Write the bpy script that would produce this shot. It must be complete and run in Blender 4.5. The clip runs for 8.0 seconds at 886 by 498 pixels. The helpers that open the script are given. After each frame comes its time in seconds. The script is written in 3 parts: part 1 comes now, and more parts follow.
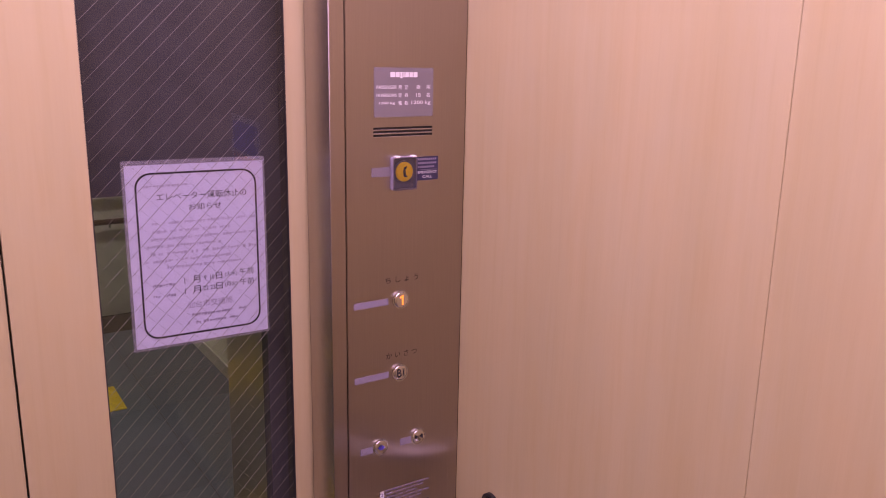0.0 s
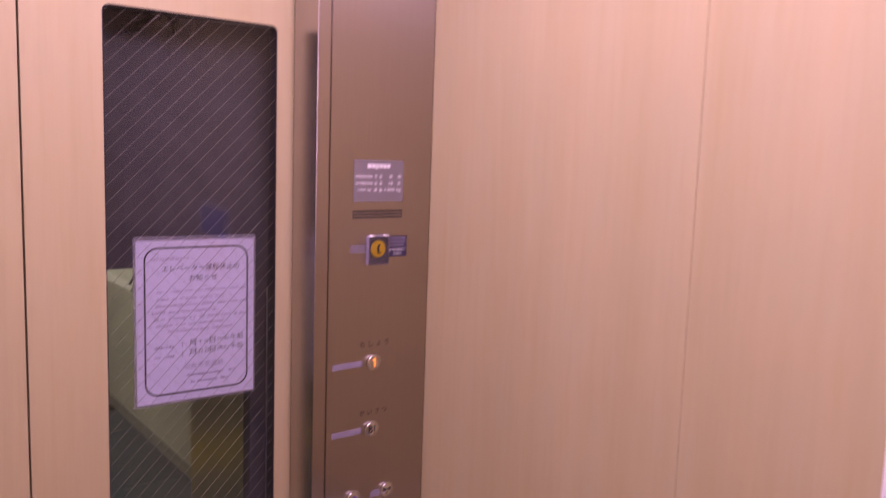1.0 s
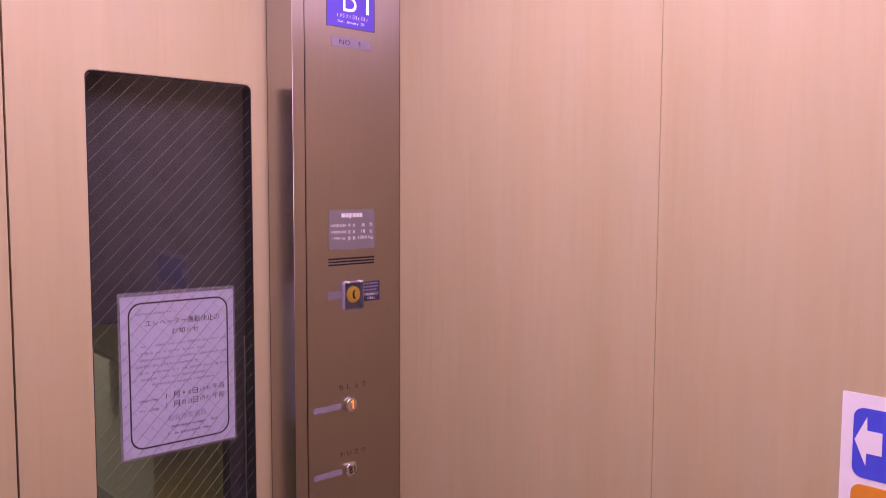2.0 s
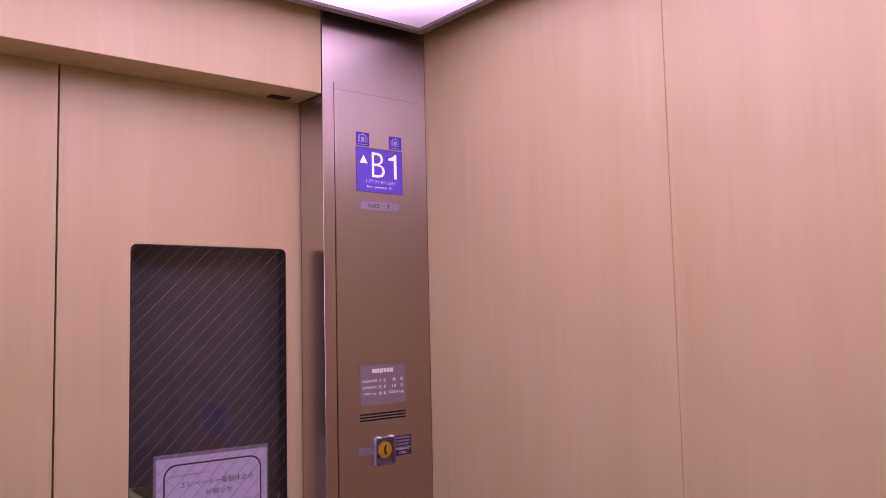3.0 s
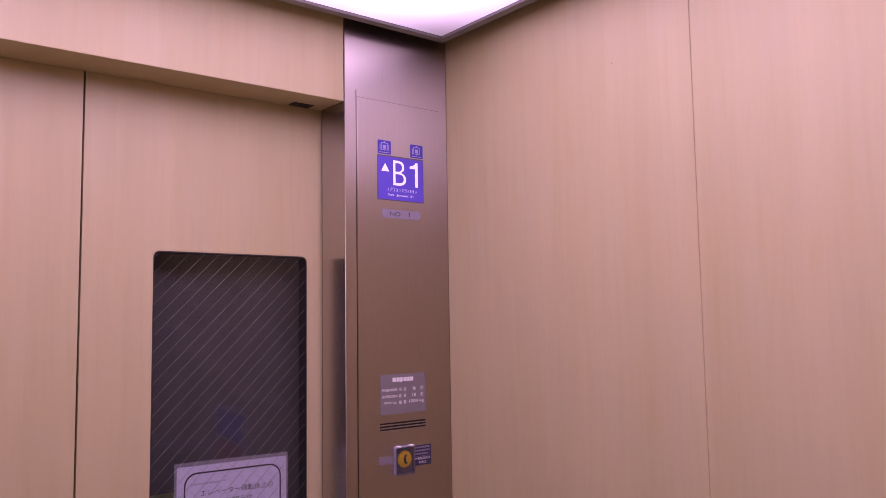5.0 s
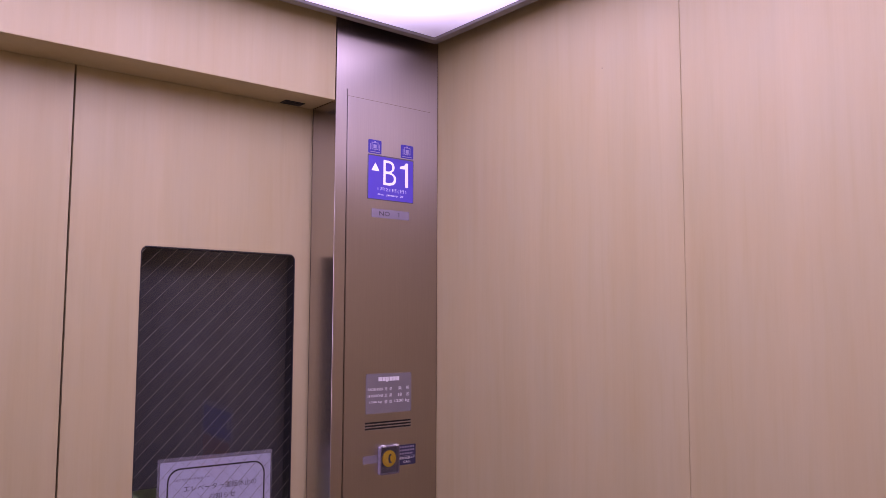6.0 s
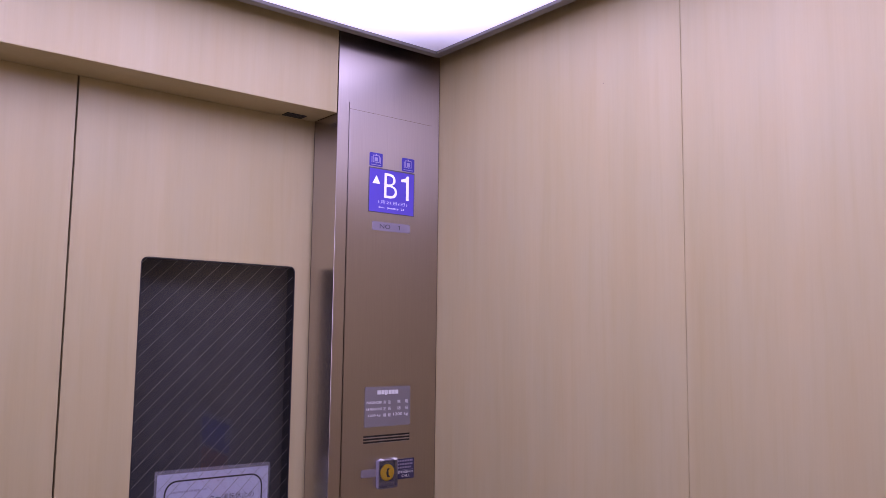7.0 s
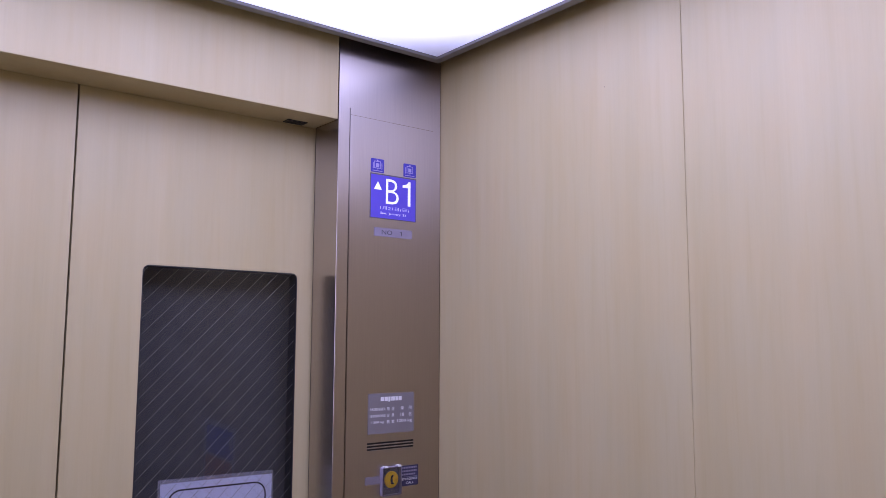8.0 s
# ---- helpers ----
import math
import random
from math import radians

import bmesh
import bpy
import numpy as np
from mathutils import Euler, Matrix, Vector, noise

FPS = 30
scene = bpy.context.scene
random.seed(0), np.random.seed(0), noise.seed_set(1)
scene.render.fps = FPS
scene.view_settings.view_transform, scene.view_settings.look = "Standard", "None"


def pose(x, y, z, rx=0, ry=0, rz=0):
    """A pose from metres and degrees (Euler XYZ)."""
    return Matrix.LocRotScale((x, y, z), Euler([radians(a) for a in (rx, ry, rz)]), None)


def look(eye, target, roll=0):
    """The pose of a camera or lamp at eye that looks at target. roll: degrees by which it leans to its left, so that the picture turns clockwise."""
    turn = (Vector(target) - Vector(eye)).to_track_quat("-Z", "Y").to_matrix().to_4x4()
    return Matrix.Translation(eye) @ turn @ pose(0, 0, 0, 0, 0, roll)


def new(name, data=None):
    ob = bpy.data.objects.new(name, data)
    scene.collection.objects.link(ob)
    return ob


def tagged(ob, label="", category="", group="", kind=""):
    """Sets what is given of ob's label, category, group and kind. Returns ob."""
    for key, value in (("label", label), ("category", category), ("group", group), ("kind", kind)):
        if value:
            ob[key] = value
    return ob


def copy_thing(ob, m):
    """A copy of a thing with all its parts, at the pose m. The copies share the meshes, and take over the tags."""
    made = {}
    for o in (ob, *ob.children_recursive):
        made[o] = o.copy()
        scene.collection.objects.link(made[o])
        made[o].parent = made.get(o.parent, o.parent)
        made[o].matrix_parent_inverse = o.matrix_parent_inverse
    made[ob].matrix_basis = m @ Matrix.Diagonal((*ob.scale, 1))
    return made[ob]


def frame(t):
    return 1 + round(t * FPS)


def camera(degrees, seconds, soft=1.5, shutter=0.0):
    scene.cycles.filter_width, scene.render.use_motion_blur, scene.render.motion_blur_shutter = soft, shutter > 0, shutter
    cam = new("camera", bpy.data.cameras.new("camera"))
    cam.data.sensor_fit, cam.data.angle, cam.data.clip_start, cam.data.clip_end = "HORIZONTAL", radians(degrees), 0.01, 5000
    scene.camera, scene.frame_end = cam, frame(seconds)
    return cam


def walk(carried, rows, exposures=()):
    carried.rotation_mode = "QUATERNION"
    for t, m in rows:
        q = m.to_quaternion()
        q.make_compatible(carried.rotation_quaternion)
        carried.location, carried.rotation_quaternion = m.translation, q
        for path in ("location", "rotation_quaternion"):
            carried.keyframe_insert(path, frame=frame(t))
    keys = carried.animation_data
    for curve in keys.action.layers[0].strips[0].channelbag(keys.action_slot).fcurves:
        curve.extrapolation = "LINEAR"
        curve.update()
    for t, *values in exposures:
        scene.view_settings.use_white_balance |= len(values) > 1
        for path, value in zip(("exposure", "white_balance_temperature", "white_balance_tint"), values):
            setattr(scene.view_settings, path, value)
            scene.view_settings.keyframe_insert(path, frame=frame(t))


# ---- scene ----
cam = camera(58.1, 8.0, soft=0.85, shutter=0.4)
PATH = [
    (0, (-0.737, -1.053, 1.616), (0.338, 0.568, 1.152), 1.1),
    (0.2, (-0.758, -1.060, 1.608), (0.277, 0.505, 1.167), 2.3),
    (0.4, (-0.779, -1.067, 1.600), (0.258, 0.518, 1.156), 2.4),
    (0.5, (-0.789, -1.071, 1.596), (0.298, 0.553, 1.166), 2.2),
    (0.6, (-0.808, -1.092, 1.600), (0.299, 0.532, 1.178), 1.6),
    (0.8, (-0.846, -1.135, 1.608), (0.314, 0.477, 1.251), 2.1),
    (1, (-0.884, -1.178, 1.616), (0.336, 0.389, 1.380), 1.9),
    (1.2, (-0.910, -1.193, 1.636), (0.361, 0.337, 1.432), 1.25),
    (2.3, (-0.987, -1.185, 1.648), (0.374, 0.279, 1.574), -0.6),
    (2.4, (-0.982, -1.200, 1.663), (0.372, 0.281, 1.669), -1.2),
    (2.5, (-0.978, -1.214, 1.679), (0.355, 0.277, 1.735), -1.2),
    (2.7, (-0.975, -1.226, 1.685), (0.339, 0.313, 1.835), -1.1),
    (3, (-0.97, -1.244, 1.695), (0.285, 0.306, 1.856), -1.3),
    (3.3, (-0.976, -1.232, 1.696), (0.284, 0.315, 1.841), -1.2),
    (3.5, (-0.98, -1.224, 1.696), (0.283, 0.32, 1.846), -1.2),
    (4, (-0.973, -1.23, 1.694), (0.262, 0.334, 1.861), -1.2),
    (4.5, (-0.986, -1.223, 1.7), (0.248, 0.341, 1.878), -1.2),
    (6, (-0.981, -1.233, 1.699), (0.27, 0.317, 1.879), 0.2),
    (6.5, (-0.987, -1.227, 1.703), (0.272, 0.315, 1.893), 0.5),
    (7, (-0.979, -1.234, 1.7), (0.267, 0.316, 1.912), 0.7),
    (7.5, (-0.985, -1.229, 1.707), (0.268, 0.316, 1.92), 0.3),
    (8, (-0.974, -1.232, 1.701), (0.264, 0.323, 1.926), 0.2),
]
EXPOSURES = [
    (0, 0.66, 9200, 54), (0.5, 0.72, 9200, 54), (1.0, 0.53, 9200, 54), (1.2, 0.42, 9200, 54), (2.3, 0.34, 9000, 54), (2.5, 0.23, 9000, 54), (3.0, -0.06, 9000, 56), (3.5, -0.11, 9000, 56),
    (4.5, -0.13, 8900, 56), (5.8, -0.13, 7880, 39), (6.5, -0.10, 7350, 29), (7.0, -0.08, 6980, 23), (7.5, -0.06, 6720, 16), (8.0, -0.03, 6330, 7.5),
]
walk(cam, [(t, look(eye, target, roll)) for t, eye, target, roll in PATH],
     exposures=EXPOSURES)

# ---- world and large lights ----
world = bpy.data.worlds.new("world")
world.use_nodes = True
world.node_tree.nodes["Background"].inputs[0].default_value = (0.02, 0.02, 0.02, 1)
world.node_tree.nodes["Background"].inputs[1].default_value = 0.05
scene.world = world
LAMP_POWER = 4.85            # radiance of the car's ceiling diffuser
LAMP_COLOUR = (0.668, 0.662, 1.22)
HALL_POWER = 26.0            # radiance of the hall's ceiling light
HALL_COLOUR = (0.74, 1.0, 0.95)


# ---- materials ----
def nodes_of(name):
    m = bpy.data.materials.new(name)
    m.use_nodes = True
    nt = m.node_tree
    return m, nt, nt.nodes["Principled BSDF"]


def put(nt, kind, **values):
    n = nt.nodes.new(kind)
    for k, v in values.items():
        n.inputs[k.replace("_", " ")].default_value = v
    return n


def coords(nt, scale):
    c = nt.nodes.new("ShaderNodeNewGeometry")
    m = nt.nodes.new("ShaderNodeMapping")
    m.inputs["Scale"].default_value = scale
    nt.links.new(c.outputs["Position"], m.inputs["Vector"])
    return m.outputs[0]


def noise_at(nt, scale, size, detail=4.0, rough=0.55):
    n = put(nt, "ShaderNodeTexNoise", Scale=size, Detail=detail, Roughness=rough)
    nt.links.new(coords(nt, scale), n.inputs["Vector"])
    return n.outputs["Fac"]


def ramp(nt, fac, stops):
    r = nt.nodes.new("ShaderNodeValToRGB")
    e = r.color_ramp.elements
    while len(e) < len(stops):
        e.new(0.5)
    for el, (p, c) in zip(e, stops):
        el.position, el.color = p, (*c, 1)
    nt.links.new(fac, r.inputs[0])
    return r.outputs[0]


def mixed(nt, a, b, fac, kind="MIX"):
    m = nt.nodes.new("ShaderNodeMix")
    m.data_type, m.blend_type = "RGBA", kind
    for sock, v in ((m.inputs[6], a), (m.inputs[7], b), (m.inputs[0], fac)):
        if isinstance(v, bpy.types.NodeSocket):
            nt.links.new(v, sock)
        else:
            sock.default_value = v if isinstance(v, float) else (*v, 1)
    return m.outputs[2]


def to_bump(nt, bsdf, height, strength, distance):
    b = put(nt, "ShaderNodeBump", Strength=strength, Distance=distance)
    nt.links.new(height, b.inputs["Height"])
    nt.links.new(b.outputs[0], bsdf.inputs["Normal"])


def plain(name, colour, rough=0.5, metal=0.0, wear=0.12, size=25.0, bump=0.0, spec=0.5):
    """A painted, printed or moulded surface with slight unevenness of colour and gloss."""
    m, nt, b = nodes_of(name)
    f = noise_at(nt, (1, 1, 1), size)
    lo = tuple(max(0, c * (1 - wear)) for c in colour)
    hi = tuple(min(1, c * (1 + wear)) for c in colour)
    nt.links.new(ramp(nt, f, [(0.3, lo), (0.7, hi)]), b.inputs["Base Color"])
    r = ramp(nt, noise_at(nt, (1, 1, 1), size * 0.3), [(0.3, (rough * 0.9,) * 3), (0.7, (min(1, rough * 1.1),) * 3)])
    nt.links.new(r, b.inputs["Roughness"])
    b.inputs["Metallic"].default_value = metal
    b.inputs["Specular IOR Level"].default_value = spec
    if bump:
        to_bump(nt, b, noise_at(nt, (1, 1, 1), size * 12), bump, 0.001)
    return m


def laminate(name):
    """Pale maple-figured decorative laminate with upright grain and a satin face."""
    m, nt, b = nodes_of(name)
    broad = noise_at(nt, (9, 9, 0.55), 1.0, 3.0)
    streak = noise_at(nt, (60, 60, 1.6), 1.0, 5.0, 0.6)
    fine = noise_at(nt, (420, 420, 9), 1.0, 3.0)
    pores = noise_at(nt, (900, 900, 26), 1.0, 2.0)
    c = ramp(nt, broad, [(0.28, (0.47, 0.39, 0.208)), (0.72, (0.515, 0.433, 0.244))])
    c = mixed(nt, c, ramp(nt, streak, [(0.35, (0.90, 0.88, 0.85)), (0.68, (1.04, 1.04, 1.04))]), 0.24, "MULTIPLY")
    mottle = noise_at(nt, (16, 16, 7), 1.0, 4.0, 0.6)
    c = mixed(nt, c, ramp(nt, mottle, [(0.32, (1.03, 0.985, 0.95)), (0.5, (1, 1, 1)), (0.68, (0.965, 1.0, 1.05))]), 0.6, "MULTIPLY")
    c = mixed(nt, c, ramp(nt, fine, [(0.35, (0.92, 0.91, 0.90)), (0.65, (1.03, 1.03, 1.03))]), 0.15, "MULTIPLY")
    c = mixed(nt, c, ramp(nt, pores, [(0.30, (0.75, 0.7, 0.65)), (0.42, (1, 1, 1))]), 0.06, "MULTIPLY")
    flecks = noise_at(nt, (75, 75, 6), 1.0, 2.0, 0.5)
    c = mixed(nt, c, ramp(nt, flecks, [(0.36, (1.02, 1.02, 1.03)), (0.52, (1, 1, 1)), (0.68, (0.95, 0.925, 0.86))]), 0.36, "MULTIPLY")
    nt.links.new(c, b.inputs["Base Color"])
    r = ramp(nt, noise_at(nt, (3, 3, 2), 1.0), [(0.3, (0.36,) * 3), (0.7, (0.46,) * 3)])
    nt.links.new(r, b.inputs["Roughness"])
    b.inputs["Specular IOR Level"].default_value = 0.45
    to_bump(nt, b, fine, 0.03, 0.0003)
    return m


def steel(name, rough=0.35, tone=(0.50, 0.453, 0.428), brushed=0.98):
    """Stainless steel with upright hairlines, which spread reflections sideways, and faint smears."""
    m, nt, b = nodes_of(name)
    hair = noise_at(nt, (1500, 1500, 10), 1.0, 2.0)
    smear = noise_at(nt, (5, 5, 3), 1.0, 4.0)
    c = mixed(nt, tone, ramp(nt, hair, [(0.3, (0.94,) * 3), (0.7, (1.04,) * 3)]), 0.8, "MULTIPLY")
    nt.links.new(c, b.inputs["Base Color"])
    r = ramp(nt, smear, [(0.3, (rough * 0.92,) * 3), (0.7, (rough * 1.12,) * 3)])
    nt.links.new(r, b.inputs["Roughness"])
    b.inputs["Metallic"].default_value = 1.0
    b.inputs["Anisotropic"].default_value = brushed
    way = put(nt, "ShaderNodeCombineXYZ", X=1.0, Y=1.0, Z=0.0)
    nt.links.new(way.outputs[0], b.inputs["Tangent"])
    return m


def emitter(name, colour, strength):
    m, nt, b = nodes_of(name)
    b.inputs["Base Color"].default_value = (*[min(0.8, c) for c in colour], 1)
    b.inputs["Emission Color"].default_value = (*colour, 1)
    b.inputs["Emission Strength"].default_value = strength
    b.inputs["Roughness"].default_value = 0.35
    return m


def diffuser(name, x0, x1, y0, y1):
    """Backlit acrylic sheet: full light over the tubes, fading in the last decimetres at its rim."""
    m, nt, b = nodes_of(name)
    g = nt.nodes.new("ShaderNodeNewGeometry")
    s = nt.nodes.new("ShaderNodeSeparateXYZ")
    nt.links.new(g.outputs["Position"], s.inputs[0])

    def math_node(op, a, v):
        n = nt.nodes.new("ShaderNodeMath")
        n.operation = op
        for i, q in enumerate((a, v)):
            if isinstance(q, bpy.types.NodeSocket):
                nt.links.new(q, n.inputs[i])
            else:
                n.inputs[i].default_value = q
        return n.outputs[0]
    dx = math_node("MINIMUM", math_node("SUBTRACT", s.outputs[0], x0), math_node("SUBTRACT", x1, s.outputs[0]))
    dy = math_node("MINIMUM", math_node("SUBTRACT", s.outputs[1], y0), math_node("SUBTRACT", y1, s.outputs[1]))
    fall = nt.nodes.new("ShaderNodeMapRange")
    fall.interpolation_type = "SMOOTHSTEP"
    fall.inputs["From Max"].default_value = 0.20
    fall.inputs["To Min"].default_value = 0.27
    fx = nt.nodes.new("ShaderNodeMapRange")
    fx.interpolation_type = "SMOOTHSTEP"
    fx.inputs["From Max"].default_value = 0.20
    fx.inputs["To Min"].default_value = 0.27
    nt.links.new(dx, fx.inputs[0])
    nt.links.new(dy, fall.inputs[0])
    both = math_node("MULTIPLY", math_node("MULTIPLY", fx.outputs[0], fall.outputs[0]), LAMP_POWER)
    b.inputs["Base Color"].default_value = (0.75, 0.75, 0.75, 1)
    b.inputs["Roughness"].default_value = 0.4
    b.inputs["Emission Color"].default_value = (*LAMP_COLOUR, 1)
    nt.links.new(both, b.inputs["Emission Strength"])
    return m


def clear(name, tint=(0.93, 0.95, 0.93), ior=1.5, rough=0.0, veil=0.0, veil_colour=(0.6, 0.6, 0.62), lean=None):
    """A thin clear sheet: see-through, with real gloss at its face and, where asked, a little dust; lean: by how much the face lies out of true."""
    m, nt, b = nodes_of(name)
    nt.nodes.remove(b)
    t = put(nt, "ShaderNodeBsdfTransparent", Color=(*tint, 1))
    g = put(nt, "ShaderNodeBsdfGlossy", Roughness=rough)
    f = put(nt, "ShaderNodeFresnel", IOR=ior)
    mix = nt.nodes.new("ShaderNodeMixShader")
    if lean:
        geo, add, unit = nt.nodes.new("ShaderNodeNewGeometry"), nt.nodes.new("ShaderNodeVectorMath"), nt.nodes.new("ShaderNodeVectorMath")
        add.inputs[1].default_value, unit.operation = lean, "NORMALIZE"
        nt.links.new(geo.outputs["Normal"], add.inputs[0])
        nt.links.new(add.outputs[0], unit.inputs[0])
        nt.links.new(unit.outputs[0], g.inputs["Normal"])
    nt.links.new(f.outputs[0], mix.inputs[0])
    nt.links.new(t.outputs[0], mix.inputs[1])
    nt.links.new(g.outputs[0], mix.inputs[2])
    last = mix
    if veil:
        d = put(nt, "ShaderNodeBsdfDiffuse", Color=(*veil_colour, 1))
        last = put(nt, "ShaderNodeMixShader", Fac=veil)
        nt.links.new(mix.outputs[0], last.inputs[1])
        nt.links.new(d.outputs[0], last.inputs[2])
    nt.links.new(last.outputs[0], nt.nodes["Material Output"].inputs[0])
    return m


def tiles(name, a, b_, rough):
    """Stone floor tile, each of its own shade."""
    m, nt, b = nodes_of(name)
    info = nt.nodes.new("ShaderNodeObjectInfo")
    c = ramp(nt, info.outputs["Random"], [(0.0, a), (1.0, b_)])
    c = mixed(nt, c, ramp(nt, noise_at(nt, (1, 1, 1), 90.0), [(0.3, (0.8,) * 3), (0.7, (1.15,) * 3)]), 0.7, "MULTIPLY")
    nt.links.new(c, b.inputs["Base Color"])
    b.inputs["Roughness"].default_value = rough
    to_bump(nt, b, noise_at(nt, (1, 1, 1), 300.0), 0.15, 0.001)
    return m


WOOD = laminate("maple_laminate")
STEEL = steel("hairline_steel", 0.30, (0.495, 0.438, 0.402), 0.95)
PLATE_STEEL = steel("plate_steel", 0.305, (0.49, 0.434, 0.402), 0.95)
REVEAL = steel("reveal_steel", 0.24, (0.50, 0.455, 0.43), 0.7)
TUBE = steel("polished_tube", 0.2, (0.62, 0.60, 0.58), 0.0)
BUTTON = steel("button_steel", 0.18, (0.75, 0.73, 0.72), 0.0)
BLACK = plain("black_plastic", (0.012, 0.011, 0.012), 0.45)
RUBBER = plain("dark_rubber", (0.022, 0.02, 0.022), 0.6)
GROOVE = plain("groove_shadow_gap", (0.05, 0.038, 0.032), 0.8)
JOINT = plain("panel_joint", (0.20, 0.155, 0.11), 0.8)
FRAME = plain("lamp_frame_grey", (0.26, 0.25, 0.25), 0.45)
CEIL = plain("ceiling_paint", (0.62, 0.61, 0.6), 0.7)
VINYL = plain("floor_vinyl", (0.28, 0.26, 0.25), 0.5, wear=0.25, size=60, bump=0.1)
PAPER = plain("laminated_paper", (0.78, 0.77, 0.93), 0.5, wear=0.03)
INK = plain("printing_ink", (0.025, 0.022, 0.03), 0.6)
INK_PALE = plain("pale_ink", (0.53, 0.49, 0.62), 0.6)
INK_MID = plain("mid_ink", (0.38, 0.34, 0.45), 0.6)
PLATE = plain("nameplate_grey", (0.20, 0.18, 0.185), 0.5, wear=0.04)
WHITE = plain("white_print", (0.80, 0.79, 0.80), 0.5, wear=0.03)
TAG = plain("clear_label_tape", (0.27, 0.24, 0.31), 0.4, wear=0.05)
TAG_FAINT = plain("fainter_label_tape", (0.20, 0.172, 0.195), 0.4, wear=0.05)
NAVY = plain("navy_label", (0.035, 0.03, 0.075), 0.45)
BLUE = plain("blue_print", (0.06, 0.05, 0.42), 0.4)
PALE_BLUE = plain("pale_blue_print", (0.42, 0.38, 0.66), 0.45)
SIGN_BLUE = plain("sign_blue", (0.045, 0.08, 0.62), 0.4)
SIGN_ORANGE = plain("sign_orange", (0.75, 0.28, 0.03), 0.4)
YELLOW = plain("phone_button_yellow", (0.92, 0.56, 0.012), 0.35)
GREY = plain("grey_plastic", (0.12, 0.11, 0.15), 0.35)
SCREEN = emitter("screen_blue", (0.085, 0.06, 0.50), 0.28)
GLYPH = emitter("screen_white", (0.90, 0.88, 1.0), 0.50)
LIT = emitter("lit_amber", (1.0, 0.22, 0.04), 1.3)
GLASS = clear("wired_glass", (0.97, 0.98, 0.97), 1.6, 0.0, lean=(-0.017, 0.0, -0.0205))
GLASS_BACK = clear("wired_glass_back", (0.97, 0.98, 0.97), 1.0)
COVER = clear("clear_cover", (0.99, 0.99, 0.99), 1.35, 0.05, 0.015, (0.55, 0.5, 0.62))
FILM = clear("laminating_film", (0.85, 0.83, 0.88), 1.4, 0.15, 0.22, (0.7, 0.66, 0.72))
# same wire twice: dark without glint, pale with the glint put into its colour
WIRE_UNLIT = plain("glass_wire_unlit", (0.06, 0.055, 0.05), 0.6)
WIRE_LIT = plain("glass_wire_lit", (0.30, 0.28, 0.27), 0.45, 0.3)
# the darkness of the unlit shaft is put into this near-black colour
SHAFT = plain("unlit_shaft_concrete", (0.03, 0.028, 0.03), 0.9, wear=0.3, size=8)
LANDING = plain("landing_door_back", (0.072, 0.072, 0.083), 0.55, wear=0.15)
TRIM = plain("bare_edge_trim", (0.45, 0.43, 0.45), 0.4, 0.6)
JAMB = steel("landing_jamb_steel", 0.3, (0.46, 0.44, 0.40), 0.0)
HALL = plain("hall_wall_paint", (0.62, 0.61, 0.53), 0.65, wear=0.05, size=4, bump=0.1)
DADO = plain("hall_wall_tile", (0.36, 0.36, 0.34), 0.5, wear=0.08, size=6)
HALL_FLOOR = tiles("hall_floor_tile", (0.07, 0.09, 0.12), (0.10, 0.125, 0.16), 0.5)
TACTILE = plain("tactile_yellow", (0.66, 0.44, 0.03), 0.6, wear=0.1)
RAIL_WOOD = plain("rail_brown", (0.05, 0.026, 0.018), 0.45)
BOARD = plain("board_white", (0.72, 0.72, 0.68), 0.45, wear=0.05)
BOARD_FACE = plain("board_face", (0.55, 0.56, 0.50), 0.4, wear=0.05)


# ---- building helpers ----
ORIGIN = {}


def thing(name, at, label, category, group="", kind=""):
    ob = new(name)
    ob.location = at
    ORIGIN[ob] = Vector(at)
    return tagged(ob, label, category, group, kind)


def part(name, bm, material, parent=None, label="", smooth=False):
    """Links a bmesh, given in world metres, as one mesh object under a thing or a part of it."""
    origin = ORIGIN.get(parent, Vector((0, 0, 0)))
    bmesh.ops.recalc_face_normals(bm, faces=bm.faces)
    bmesh.ops.translate(bm, vec=-origin, verts=bm.verts)
    me = bpy.data.meshes.new(name)
    bm.to_mesh(me)
    bm.free()
    me.materials.append(material)
    if smooth:
        for p in me.polygons:
            p.use_smooth = True
    ob = new(name, me)
    ob.parent = parent
    ORIGIN[ob] = origin
    return tagged(ob, label)


def solid(name, bm, material, label, category, kind="structure"):
    """A top-level piece of one mesh."""
    return tagged(part(name, bm, material), label, category, kind=kind)


def box(x0, x1, y0, y1, z0, z1, bevel=0.0, bm=None):
    b = bm or bmesh.new()
    m = Matrix.LocRotScale(((x0 + x1) / 2, (y0 + y1) / 2, (z0 + z1) / 2), None, (abs(x1 - x0), abs(y1 - y0), abs(z1 - z0)))
    got = bmesh.ops.create_cube(b, size=1, matrix=m)
    if bevel:
        edges = list({e for v in got["verts"] for e in v.link_edges})
        bmesh.ops.bevel(b, geom=edges, offset=bevel, segments=2, affect="EDGES", profile=0.5)
    return b


def rounded(x0, x1, z0, z1, r, steps=6):
    """The outline of a rectangle with round corners."""
    out = []
    for cx, cz, a in ((x1 - r, z1 - r, 0), (x0 + r, z1 - r, 90), (x0 + r, z0 + r, 180), (x1 - r, z0 + r, 270)):
        for i in range(steps + 1 if r else 1):
            t = radians(a + (90 * i / steps if r else 0))
            out.append((cx + r * math.cos(t), cz + r * math.sin(t)))
    return out


